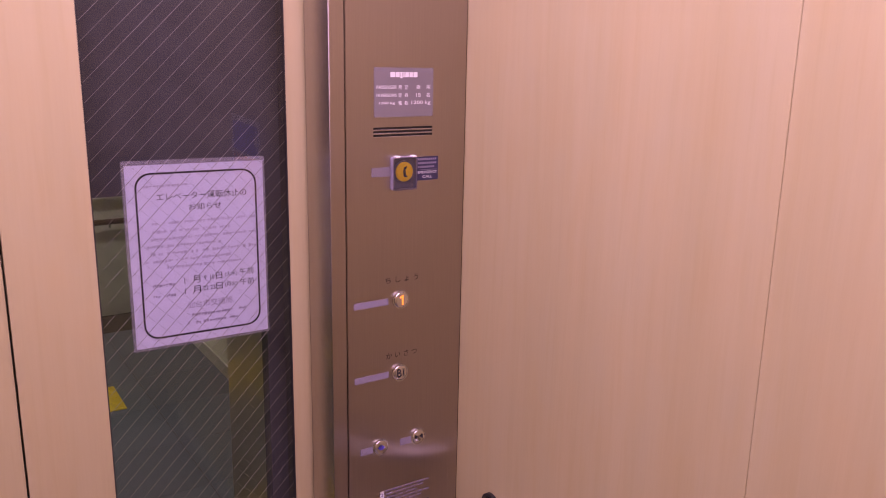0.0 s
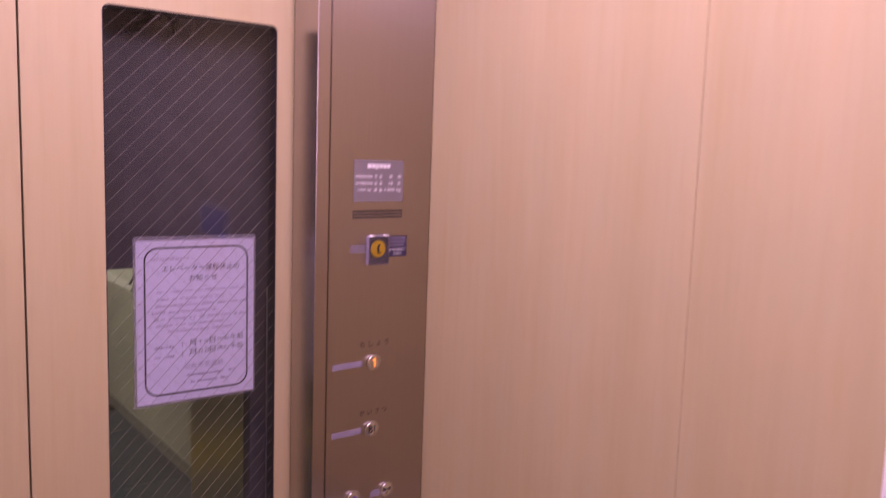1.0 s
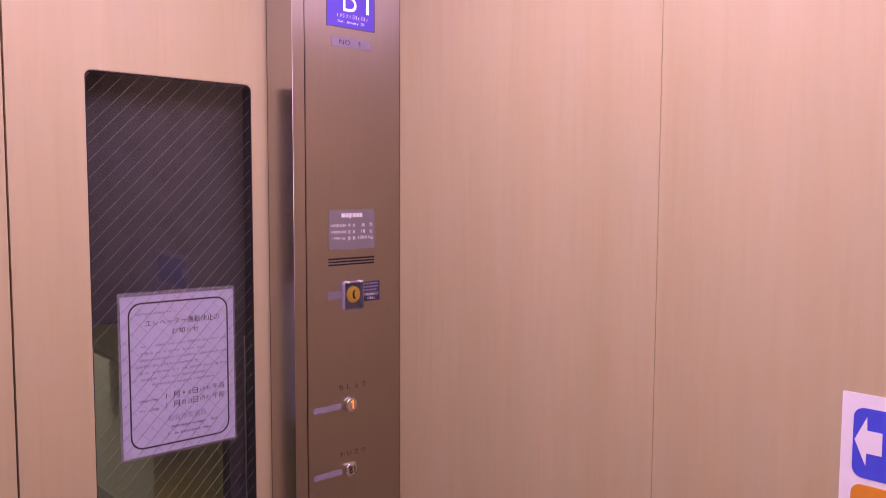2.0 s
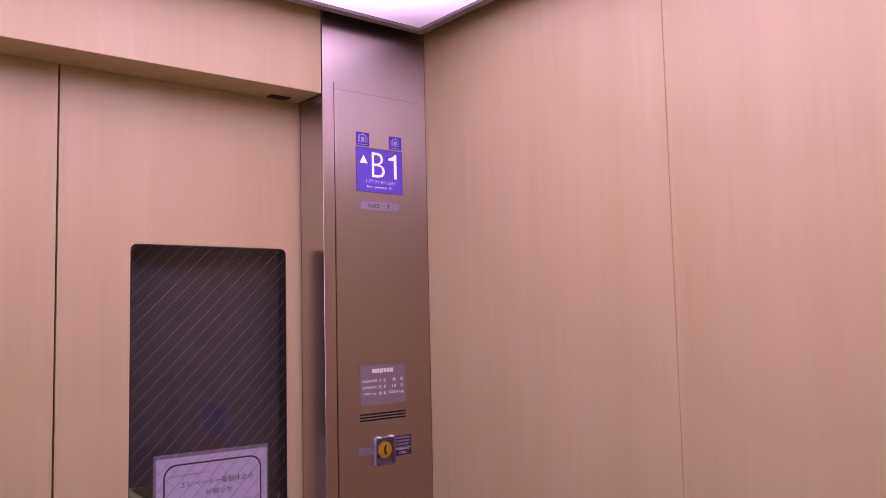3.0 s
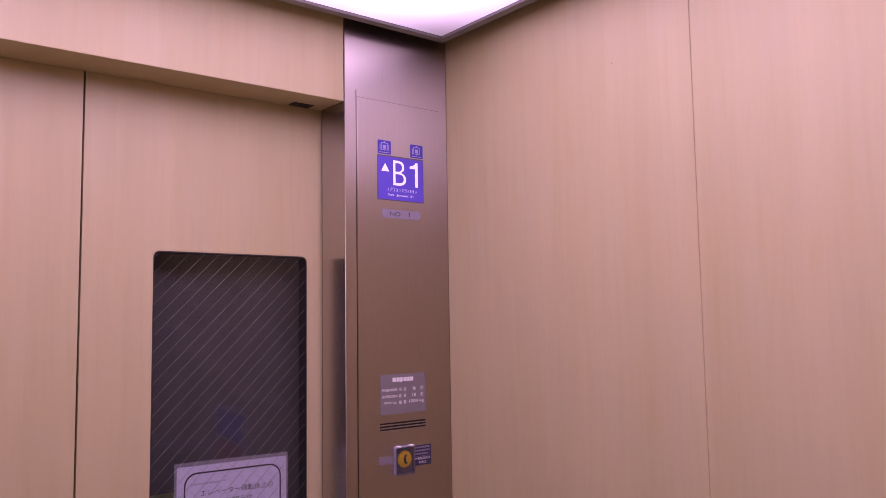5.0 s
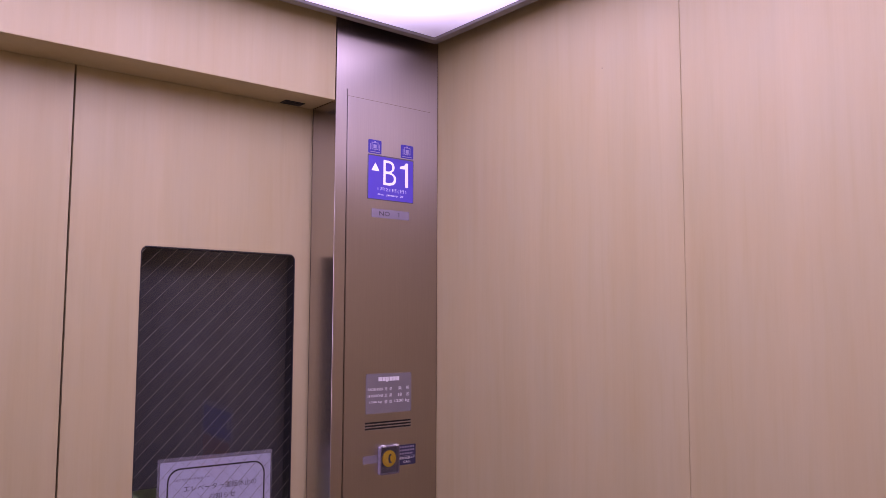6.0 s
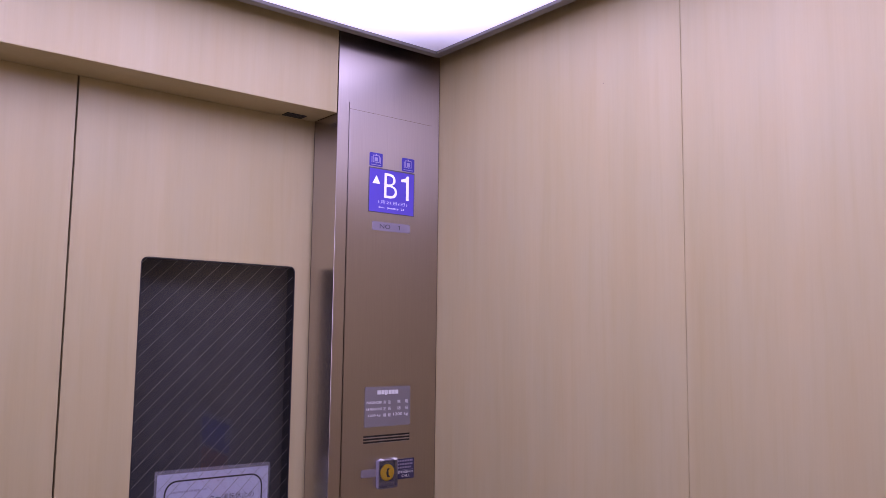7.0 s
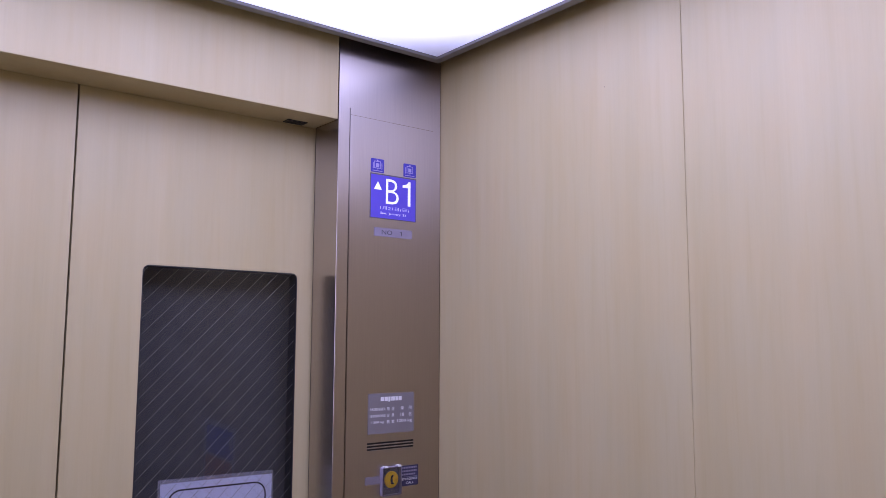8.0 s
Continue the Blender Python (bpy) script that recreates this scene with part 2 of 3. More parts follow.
def sheet(outlines, y0, y1, bm=None, axis="y", soft=0.0):
    """A plate of the first outline, with the others as holes through it. The outline lies in x and z (axis y) or in y and z (axis x)."""
    b = bm or bmesh.new()
    edges = []
    for loop in outlines:
        vs = [b.verts.new((u, y0, w) if axis == "y" else (y0, u, w)) for u, w in loop]
        edges += [b.edges.new((vs[i], vs[(i + 1) % len(vs)])) for i in range(len(vs))]
    if len(outlines) == 1:
        faces = [b.faces.new(vs)]
    else:
        got = bmesh.ops.triangle_fill(b, use_beauty=True, use_dissolve=False, edges=edges)
        faces = [g for g in got["geom"] if isinstance(g, bmesh.types.BMFace)]
    ext = bmesh.ops.extrude_face_region(b, geom=faces)
    step = Vector((0, y1 - y0, 0)) if axis == "y" else Vector((y1 - y0, 0, 0))
    bmesh.ops.translate(b, vec=step, verts=[g for g in ext["geom"] if isinstance(g, bmesh.types.BMVert)])
    if soft:
        rim = [e for e in b.edges if len(e.link_faces) == 2 and e.calc_face_angle(0) > 0.9]
        bmesh.ops.bevel(b, geom=rim, offset=soft, segments=2, affect="EDGES", profile=0.5)
    return b


def round_bar(path, r, segs=12, bm=None):
    """A round bar along a line of points, with closed ends."""
    b = bm or bmesh.new()
    pts = [Vector(p) for p in path]
    rings, side = [], None
    for i, p in enumerate(pts):
        ahead = (pts[min(i + 1, len(pts) - 1)] - pts[max(i - 1, 0)]).normalized()
        if side is None:
            side = ahead.orthogonal().normalized()
        side = (side - ahead * side.dot(ahead)).normalized()
        up = ahead.cross(side)
        rings.append([b.verts.new(p + r * (math.cos(k * math.tau / segs) * side + math.sin(k * math.tau / segs) * up)) for k in range(segs)])
    for lo, hi in zip(rings, rings[1:]):
        for k in range(segs):
            b.faces.new((lo[k], lo[(k + 1) % segs], hi[(k + 1) % segs], hi[k]))
    b.faces.new(rings[0])
    b.faces.new(rings[-1])
    return b


def disc(cx, cz, y0, y1, r, dome=0.0, segs=32):
    """A round button on a face that looks along -y: a drum with a rounded rim and, if asked, a domed cap."""
    b = bmesh.new()
    e = min(0.0012, r * 0.2)
    profile = [(r, y0), (r, y1 + e), (r - e * 0.3, y1 + e * 0.3), (r - e, y1)]
    if dome:
        profile += [(r * 0.75, y1 - dome * 0.45), (r * 0.45, y1 - dome * 0.8)]
    rings = [[b.verts.new((cx + q * math.cos(k * math.tau / segs), y, cz + q * math.sin(k * math.tau / segs))) for k in range(segs)] for q, y in profile]
    for lo, hi in zip(rings, rings[1:]):
        for k in range(segs):
            b.faces.new((lo[k], lo[(k + 1) % segs], hi[(k + 1) % segs], hi[k]))
    tip = b.verts.new((cx, y1 - dome, cz))
    for k in range(segs):
        b.faces.new((rings[-1][k], rings[-1][(k + 1) % segs], tip))
    b.faces.new(rings[0])
    return b


def ring(cx, cz, y0, y1, r0, r1, segs=32):
    circle = lambda r: [(cx + r * math.cos(k * math.tau / segs), cz + r * math.sin(k * math.tau / segs)) for k in range(segs)]
    return sheet([circle(r1), circle(r0)], y0, y1)


def lettering(body, x0, x1, z0, z1, y, keep=True, axis="y", thin=0.0):
    """Raised lettering in a box on a face that looks along -y (or, axis x, along -x, read from +y to -y)."""
    cu = bpy.data.curves.new("lettering", "FONT")
    cu.body = body
    cu.resolution_u = 3
    cu.offset = -thin
    ob = new("lettering", cu)
    bpy.context.view_layer.update()
    me = bpy.data.meshes.new_from_object(ob.evaluated_get(bpy.context.evaluated_depsgraph_get()))
    b = bmesh.new()
    b.from_mesh(me)
    bpy.data.objects.remove(ob)
    bpy.data.curves.remove(cu)
    bpy.data.meshes.remove(me)
    us, ws = [v.co.x for v in b.verts], [v.co.y for v in b.verts]
    su, sw = (x1 - x0) / (max(us) - min(us)), (z1 - z0) / (max(ws) - min(ws))
    if keep:
        su = sw = min(abs(su), sw)
    mu, mw = (max(us) + min(us)) / 2, (max(ws) + min(ws)) / 2
    for v in b.verts:
        u, w = (v.co.x - mu) * su + (x0 + x1) / 2, (v.co.y - mw) * sw + (z0 + z1) / 2
        v.co = Vector((u, y, w)) if axis == "y" else Vector((y, -u, w))
    return b


def figure_one(x0, x1, z0, z1, y):
    """The figure 1 with its flag."""
    w, h = x1 - x0, z1 - z0
    line = [(x1, z0), (x1, z1), (x1 - 0.24 * w, z1), (x1 - 0.42 * w, z1 - 0.10 * h), (x0, z1 - 0.17 * h), (x0, z1 - 0.26 * h), (x1 - 0.33 * w, z1 - 0.25 * h), (x1 - 0.33 * w, z0)]
    return sheet([line], y - 0.0002, y)


def bars(rows, y, thick=0.0003):
    """Plain bars in place of writing that cannot be read: rows of x0, x1, z0, z1."""
    b = bmesh.new()
    for x0, x1, z0, z1 in rows:
        box(x0, x1, y - thick, y, z0, z1, bm=b)
    return b


def dashes(x0, x1, z, h, seed, y, fill=0.82):
    """A line of plain word-long bars."""
    rnd = random.Random(seed)
    rows, x = [], x0
    while x < x1 - 0.003:
        w = min(x1 - x, rnd.uniform(0.006, 0.022))
        if rnd.random() < fill:
            rows.append((x, x + w, z - h / 2, z + h / 2))
        x += w + rnd.uniform(0.0015, 0.004)
    return rows or [(x0, x1, z - h / 2, z + h / 2)]


# ---- the car: shell ----
CAR_W, CAR_D, CAR_H = 1.322, 2.0, 2.335      # inside width, depth, height
JAMB_X, DOOR_Y, HEAD_Z, MEET_X = -0.238, 0.089, 2.10, -0.661
LEFT_JAMB = -CAR_W - JAMB_X

solid("floor", box(-CAR_W - 0.06, 0.06, -CAR_D - 0.06, 0.15, -0.04, 0), VINYL, "dark grey vinyl floor of the lift car", "floor")
solid("ceiling", box(-CAR_W - 0.06, 0.06, -CAR_D - 0.06, DOOR_Y - 0.002, CAR_H, CAR_H + 0.04), CEIL, "plain painted ceiling above the light panel", "ceiling")


def panel_wall(name, x0, x1, face, joints, label):
    """A side wall: a dark backing with upright laminate panels and narrow open joints."""
    wall = solid(name, box(x0, x1, -CAR_D, 0.004, 0, CAR_H - 0.001), JOINT, label, "wall")
    for a, b in zip(joints, joints[1:]):
        f = x1 if face > 0 else x0
        part("panel", box(f, f + face * 0.006, b + 0.0002, a - 0.0002, 0.08, CAR_H - 0.002, 0.0016), WOOD, wall)
    part("baseboard", box(f, f + face * 0.004, -CAR_D + 0.001, -0.001, 0.001, 0.078, 0.001), STEEL, wall, "stainless steel skirting")
    return wall


# the inner faces of the panels lie at x = 0 and x = -CAR_W
panel_wall("wall_east", 0.006, 0.05, -1, (0.003, -0.567, -1.135, -1.70, -CAR_D + 0.001), "maple laminate wall of upright panels with narrow joints")
panel_wall("wall_west", -CAR_W - 0.05, -CAR_W - 0.006, 1, (0.003, -0.567, -1.135, -1.70, -CAR_D + 0.001), "maple laminate wall of upright panels with narrow joints")
part("scuff_mark", sheet([rounded(-0.423, -0.4212, 2.1027, 2.1045, 0.0008, 4)], -0.0002, -0.00005, axis="x"), JOINT, bpy.data.objects["wall_east"], "tiny dark scuff")
back = solid("wall_south", box(-CAR_W - 0.05, 0.05, -CAR_D - 0.05, -CAR_D - 0.006, 0, CAR_H - 0.001), GROOVE, "maple laminate back wall of the car", "wall")
for a in range(2):
    part("panel", box(-CAR_W + a * CAR_W / 2 + 0.001, -CAR_W + (a + 1) * CAR_W / 2 - 0.001, -CAR_D - 0.006, -CAR_D, 0.08, CAR_H - 0.002, 0.0009), WOOD, back)


def front_column(name, x0, x1, slot):
    """A steel front return: folded sheet with a deep side reveal; slot: the upright groove beside the control plate."""
    col = solid(name, box(x0 + 0.0015, x1 - 0.0015, 0.004, DOOR_Y - 0.003, 0, CAR_H - 0.001), GROOVE, "hairline stainless steel front return panel", "wall")
    inner, s = (x0, 1) if slot else (x1, -1)
    r = 0.0006
    outer = rounded(min(inner + s * r, x1 if slot else x0), max(inner + s * r, x1 if slot else x0), 0.0, CAR_H - 0.001, 0.0)
    holes = [rounded(slot - 0.0008, slot + 0.0008, 0.12, 2.126, 0.0)] if slot else []
    part("sheet", sheet([outer, *holes], 0.0, 0.004), STEEL, col)
    part("reveal", box(inner, inner + s * 0.0014, r, DOOR_Y - 0.007, 0.0, HEAD_Z + 0.1), REVEAL, col)
    part("folded_edge", round_bar([(inner + s * r, r, 0.0), (inner + s * r, r, CAR_H - 0.002)], r, 20), STEEL, col, "polished folded edge", True)
    return col


front_column("wall_north_right", JAMB_X, -0.0018, -0.2135)
front_column("wall_north_left", -CAR_W + 0.0008, LEFT_JAMB, 0)

head = solid("transom", box(LEFT_JAMB + 0.0015, JAMB_X - 0.0015, 0.0, DOOR_Y - 0.003, HEAD_Z, CAR_H - 0.001, 0.0012), WOOD, "maple laminate transom box over the car doors", "transom")

sensor = thing("door_sensor", (-0.291, 0.066, HEAD_Z), "small black door sensor set in the transom soffit", "sensor")
part("bezel", box(-0.311, -0.271, 0.055, 0.077, HEAD_Z - 0.0015, HEAD_Z + 0.001, 0.0006), BLACK, sensor)
for i in range(4):
    part("fin", box(-0.307 + i * 0.009, -0.301 + i * 0.009, 0.058, 0.074, HEAD_Z - 0.0024, HEAD_Z - 0.0015), RUBBER, sensor)

# ---- the car's ceiling light ----
LX0, LX1, LY0, LY1, LZ = -CAR_W + 0.03, -0.03, -1.50, -0.03, 2.243
LF = 0.017       # width of the lamp's frame
lamp = thing("ceiling_light", ((LX0 + LX1) / 2, (LY0 + LY1) / 2, LZ), "large lit white ceiling light panel with a thin grey frame", "ceiling light")
b = bmesh.new()
for x0, x1, y0, y1 in ((LX0, LX1, LY1 - LF, LY1), (LX0, LX1, LY0, LY0 + LF), (LX0, LX0 + LF, LY0 + LF, LY1 - LF), (LX1 - LF, LX1, LY0 + LF, LY1 - LF)):
    box(x0, x1, y0, y1, LZ, LZ + 0.05, 0.0015, b)
part("frame", b, FRAME, lamp)
part("diffuser", box(LX0 + LF + 0.0002, LX1 - LF - 0.0002, LY0 + LF + 0.0002, LY1 - LF - 0.0002, LZ + 0.006, LZ + 0.012), diffuser("lit_acrylic", LX0 + 0.01, LX1 - 0.01, LY0 + 0.01, LY1 - 0.01), lamp, "glowing white acrylic sheet")
part("tray", box(LX0 + 0.02, LX1 - 0.02, LY0 + 0.02, LY1 - 0.02, LZ + 0.03, CAR_H - 0.002), FRAME, lamp)

def pane_gloss(pane):
    """The room-side face keeps the gloss; the far face and the rims of the thin pane only let light pass."""
    pane.data.materials.append(GLASS_BACK)
    for p in pane.data.polygons:
        p.material_index = 0 if p.normal.y < -0.5 else 1
    pane.visible_shadow = False


# ---- the car doors ----
WIN = (-0.549, -0.2665, 0.72, 1.821)         # the right leaf's window: x0, x1, z0, z1


def wire_grid(x0, x1, z0, z1, y, way, step=0.026):
    """One set of slanted wires cut to the pane; way: 1 rising to the right, -1 to the left."""
    b = bmesh.new()
    w, h = x1 - x0, z1 - z0
    # the set that catches no light is also drawn thinner
    r = 0.00036 if way > 0 else 0.00012
    c = -h + 0.007
    while c < w:
        # the wire runs u = c + v (or mirrored), clipped to the pane
        v0, v1 = max(0, -c), min(h, w - c)
        if v1 - v0 > 0.004:
            round_bar([(x0 + c + v if way > 0 else x1 - c - v, y, z0 + v) for v in (v0, v1)], r, 5, b)
        c += step
    return b


def door_leaf(name, x0, x1, win, label):
    wx0, wx1, z0, z1 = win
    leaf = thing(name, ((x0 + x1) / 2, DOOR_Y + 0.015, 0.008), label, "lift door", kind="structure")
    hole = rounded(wx0, wx1, z0, z1, 0.011)
    part("leaf", sheet([rounded(x0, x1, 0.008, 2.2, 0.0), hole], DOOR_Y, DOOR_Y + 0.03), WOOD, leaf)
    part("window_gasket", sheet([rounded(wx0 + 0.0001, wx1 - 0.0001, z0 + 0.0001, z1 - 0.0001, 0.011), rounded(wx0 + 0.0018, wx1 - 0.0018, z0 + 0.0018, z1 - 0.0018, 0.0092)], DOOR_Y + 0.001, DOOR_Y + 0.028), RUBBER, leaf, "black rubber gasket")
    pane = part("glass_pane", box(wx0 + 0.0019, wx1 - 0.0019, DOOR_Y + 0.0012, DOOR_Y + 0.0025, z0 + 0.0019, z1 - 0.0019), GLASS, leaf, "clear wired safety glass")
    pane_gloss(pane)
    # the rising set is coloured as catching light, the crossing set as unlit
    for way, wire in ((1, WIRE_LIT), (-1, WIRE_UNLIT)):
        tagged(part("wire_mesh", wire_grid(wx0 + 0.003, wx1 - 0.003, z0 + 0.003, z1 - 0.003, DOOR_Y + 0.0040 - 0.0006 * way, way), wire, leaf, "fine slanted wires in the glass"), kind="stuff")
    return leaf


door_leaf("door_1", MEET_X + 0.0016, JAMB_X + 0.045, WIN, "closed maple laminate lift door leaf with wired window")
door_leaf("door_2", LEFT_JAMB - 0.045, MEET_X - 0.0016, (2 * MEET_X - WIN[1], 2 * MEET_X - WIN[0], WIN[2], WIN[3]), "closed maple laminate lift door leaf with wired window")
solid("door_sill", box(-CAR_W, 0, DOOR_Y + 0.001, 0.15, 0.0005, 0.004), STEEL, "grooved steel door sill", "sill")

# ---- the paper notice behind the glass ----
PX0, PX1, PZ0, PZ1, PY = -0.503, -0.3045, 1.1965, 1.4637, DOOR_Y + 0.0065
notice = thing("paper_notice", ((PX0 + PX1) / 2, PY, PZ0), "white laminated paper notice with black rounded border on the window", "notice")
PT = -0.002       # slight lean of the sheet, rise over its width


def on_paper(bm):
    for v in bm.verts:
        u = (v.co.x - PX0) / (PX1 - PX0)
        v.co.z += PT * (u - 0.5)
    return bm


b = bmesh.new()
bmesh.ops.create_grid(b, x_segments=16, y_segments=20, size=0.5)
for v in b.verts:
    v.co = Vector((PX0 + (v.co.x + 0.5) * (PX1 - PX0), PY, PZ0 + (v.co.y + 0.5) * (PZ1 - PZ0)))
ext = bmesh.ops.extrude_face_region(b, geom=list(b.faces))
bmesh.ops.translate(b, vec=(0, 0.0003, 0), verts=[g for g in ext["geom"] if isinstance(g, bmesh.types.BMVert)])
part("sheet", on_paper(b), PAPER, notice)
part("film", on_paper(sheet([rounded(PX0 - 0.004, PX1 + 0.003, PZ0 - 0.004, PZ1 + 0.0065, 0.003)], PY + 0.0006, PY + 0.0009)), FILM, notice, "clear laminating film rim")
IY = PY - 0.0003
part("border", on_paper(sheet([rounded(PX0 + 0.012, PX1 - 0.011, PZ0 + 0.012, PZ1 - 0.011, 0.022), rounded(PX0 + 0.0146, PX1 - 0.0136, PZ0 + 0.0146, PZ1 - 0.0136, 0.0196)], IY - 0.0002, IY)), INK, notice, "black rounded border line")


def written(body, u0, u1, w, h, material=INK):
    """Lettering on the notice: its span across (0 to 1), its height up the sheet (0 at the top) and the letters' height."""
    x0, x1 = PX0 + u0 * (PX1 - PX0), PX0 + u1 * (PX1 - PX0)
    z = PZ1 - w * (PZ1 - PZ0)
    part("lettering", on_paper(lettering(body, x0, x1, z - h / 2, z + h / 2, IY - 0.0002, keep=False, thin=0.002)), material, notice)


written("エレベーター運転休止の", 0.205, 0.865, 0.172, 0.0105)
written("お知らせ", 0.43, 0.67, 0.235, 0.0095)
written("1", 0.368, 0.373, 0.645, 0.0085)
written("月", 0.425, 0.485, 0.642, 0.0115)
written("9  10", 0.515, 0.59, 0.640, 0.0068)
written("日", 0.603, 0.652, 0.637, 0.0105)
written("(火水)", 0.672, 0.768, 0.635, 0.0085)
written("午前", 0.787, 0.900, 0.630, 0.0105)
written("1", 0.368, 0.373, 0.705, 0.0085)
written("月", 0.425, 0.485, 0.702, 0.0115)
written("22 23", 0.505, 0.595, 0.700, 0.0068)
written("日", 0.603, 0.652, 0.697, 0.0105)
written("(月火)", 0.672, 0.768, 0.695, 0.0085)
written("午前", 0.787, 0.900, 0.690, 0.0105)


def characters(x0, x1, z, seed, fill=0.9):
    """A line of small upright bars, one for each character that cannot be read."""
    rnd = random.Random(seed)
    rows, x = [], x0
    while x < x1:
        w, h = rnd.uniform(0.0016, 0.0044), rnd.uniform(0.0018, 0.0042)
        if rnd.random() < fill:
            dz = rnd.uniform(-0.0006, 0.0006)
            rows.append((x, min(x + w, x1), z + dz - h / 2, z + dz + h / 2))
            if rnd.random() < 0.5:
                rows.append((x, min(x + w * 0.6, x1), z - 0.0026, z - 0.0017))
        x += w + rnd.uniform(0.0006, 0.0018)
    return rows


written("仙台市交通局", 0.38, 0.72, 0.787, 0.0105, INK_MID)
rows = characters(PX0 + 0.024, PX0 + 0.086, PZ1 - 0.030, 1)
for n, (u0, u1, w) in enumerate(((0.16, 0.93, 0.31), (0.14, 0.72, 0.355), (0.15, 0.93, 0.395), (0.12, 0.66, 0.435), (0.14, 0.92, 0.475), (0.1, 0.72, 0.515), (0.25, 0.8, 0.553))):
    rows += characters(PX0 + u0 * 0.2, PX0 + u1 * 0.2, PZ1 - w * 0.27, 10 + n, 0.85)
tagged(part("small_print", on_paper(bars(rows, IY)), INK_PALE, notice, "grey lines of unreadable small print"), kind="stuff")
rows = characters(PX0 + 0.028, PX0 + 0.060, PZ1 - 0.175, 31) + characters(PX0 + 0.028, PX0 + 0.060, PZ1 - 0.191, 32)
rows += characters(PX0 + 0.073, PX0 + 0.165, PZ1 - 0.226, 33, 0.75) + characters(PX0 + 0.07, PX0 + 0.152, PZ1 - 0.238, 35, 0.7)
tagged(part("small_print", on_paper(bars(rows, IY)), INK_MID, notice, "dark lines of unreadable print"), kind="stuff")

# ---- the car's control panel ----
FY = -0.0012      # front of the control plate
cop = thing("control_panel", (-0.107, 0.0, 0.14), "hairline stainless steel lift control panel with screen and buttons", "control panel")
slots = [rounded(-0.1675, -0.0635, z - 0.0016, z + 0.0016, 0.0006, 2) for z in (1.5128, 1.5075, 1.5022)]
part("faceplate", sheet([rounded(-0.2122, -0.0205, 0.14, 2.113, 0.0), *slots], FY, -0.0001, soft=0.0004), PLATE_STEEL, cop)
part("plate_gap", box(-0.2122, -0.0205, -0.0005, -0.0001, 2.1131, 2.1138), JOINT, cop, "fine shadow line over the plate")
part("speaker_backing", box(-0.170, -0.061, -0.00008, -0.00002, 1.498, 1.517), BLACK, cop, "black speaker slots")

screen = part("screen", box(-0.1675, -0.0635, FY - 0.0012, FY - 0.0002, 1.9265, 2.0085, 0.0004), SCREEN, cop, "glowing blue display")
SY = FY - 0.0016
part("screen_lettering", lettering("B", -0.1335, -0.1040, 1.9550, 2.0025, SY, keep=False, thin=0.012), GLYPH, screen, "white floor letter")
part("screen_lettering", figure_one(-0.0950, -0.0765, 1.9550, 2.0025, SY), GLYPH, screen, "white floor figure")
part("direction_arrow", sheet([[(-0.1605, 1.9800), (-0.1430, 1.9800), (-0.1518, 1.9955)]], SY, SY + 0.0002), GLYPH, screen, "white upward arrow")
part("screen_lettering", lettering("1月21日(日)", -0.146, -0.080, 1.942, 1.9495, SY, keep=False, thin=0.02), GLYPH, screen)
part("screen_lettering", lettering("Sun.  January  21", -0.1455, -0.0875, 1.9335, 1.9382, SY, keep=False), GLYPH, screen)
part("screen_rim", sheet([rounded(-0.1685, -0.0625, 1.9255, 2.0105, 0.001, 2), rounded(-0.1672, -0.0638, 1.9268, 2.0082, 0.0005, 2)], FY - 0.0013, FY - 0.0001), GREY, cop, "thin dark screen rim")

for x0, x1, z0, z1, open_ in ((-0.1675, -0.138, 2.0125, 2.0385, True), (-0.0925, -0.063, 2.0125, 2.0385, False)):
    tile = part("pictogram", sheet([rounded(x0, x1, z0, z1, 0.002, 3)], FY - 0.0008, FY - 0.0001), BLUE, cop, "blue square with a white lift pictogram")
    cx, y = (x0 + x1) / 2, FY - 0.0010
    b = sheet([rounded(cx - 0.0075, cx + 0.0075, z0 + 0.0075, z0 + 0.0215, 0.0), rounded(cx - 0.0062, cx + 0.0062, z0 + 0.0086, z0 + 0.0203, 0.0)], y, y + 0.0002)
    box(cx - 0.0036, cx + 0.0036, y, y + 0.0002, z0 + 0.0098, z0 + 0.0172, bm=b)
    box(cx - 0.0016, cx + 0.0016, y, y + 0.0002, z0 + 0.0215, z0 + 0.0238, bm=b)
    box(cx - 0.0005, cx + 0.0005, y, y + 0.0002, z0 + 0.0056, z0 + 0.0086, bm=b)
    for s in ((-1, 1) if open_ else (-1,)):
        box(cx + s * 0.0098 - 0.0007, cx + s * 0.0098 + 0.0007, y, y + 0.0002, z0 + 0.0065, z0 + 0.0185, bm=b)
    box(x0 + 0.0035, x1 - 0.0035, y, y + 0.0002, z0 + 0.0024, z0 + 0.0036, bm=b)
    part("pictogram_print", b, PALE_BLUE, tile)

label = part("number_label", sheet([rounded(-0.1585, -0.0715, 1.892, 1.9085, 0.001, 2)], FY - 0.0006, FY - 0.0001), TAG, cop, "pale violet label strip")
part("lettering", lettering("NO", -0.1415, -0.1175, 1.8962, 1.9045, FY - 0.0008, keep=False), INK, label)
part("lettering", figure_one(-0.0995, -0.0955, 1.8962, 1.9045, FY - 0.0008), INK, label)

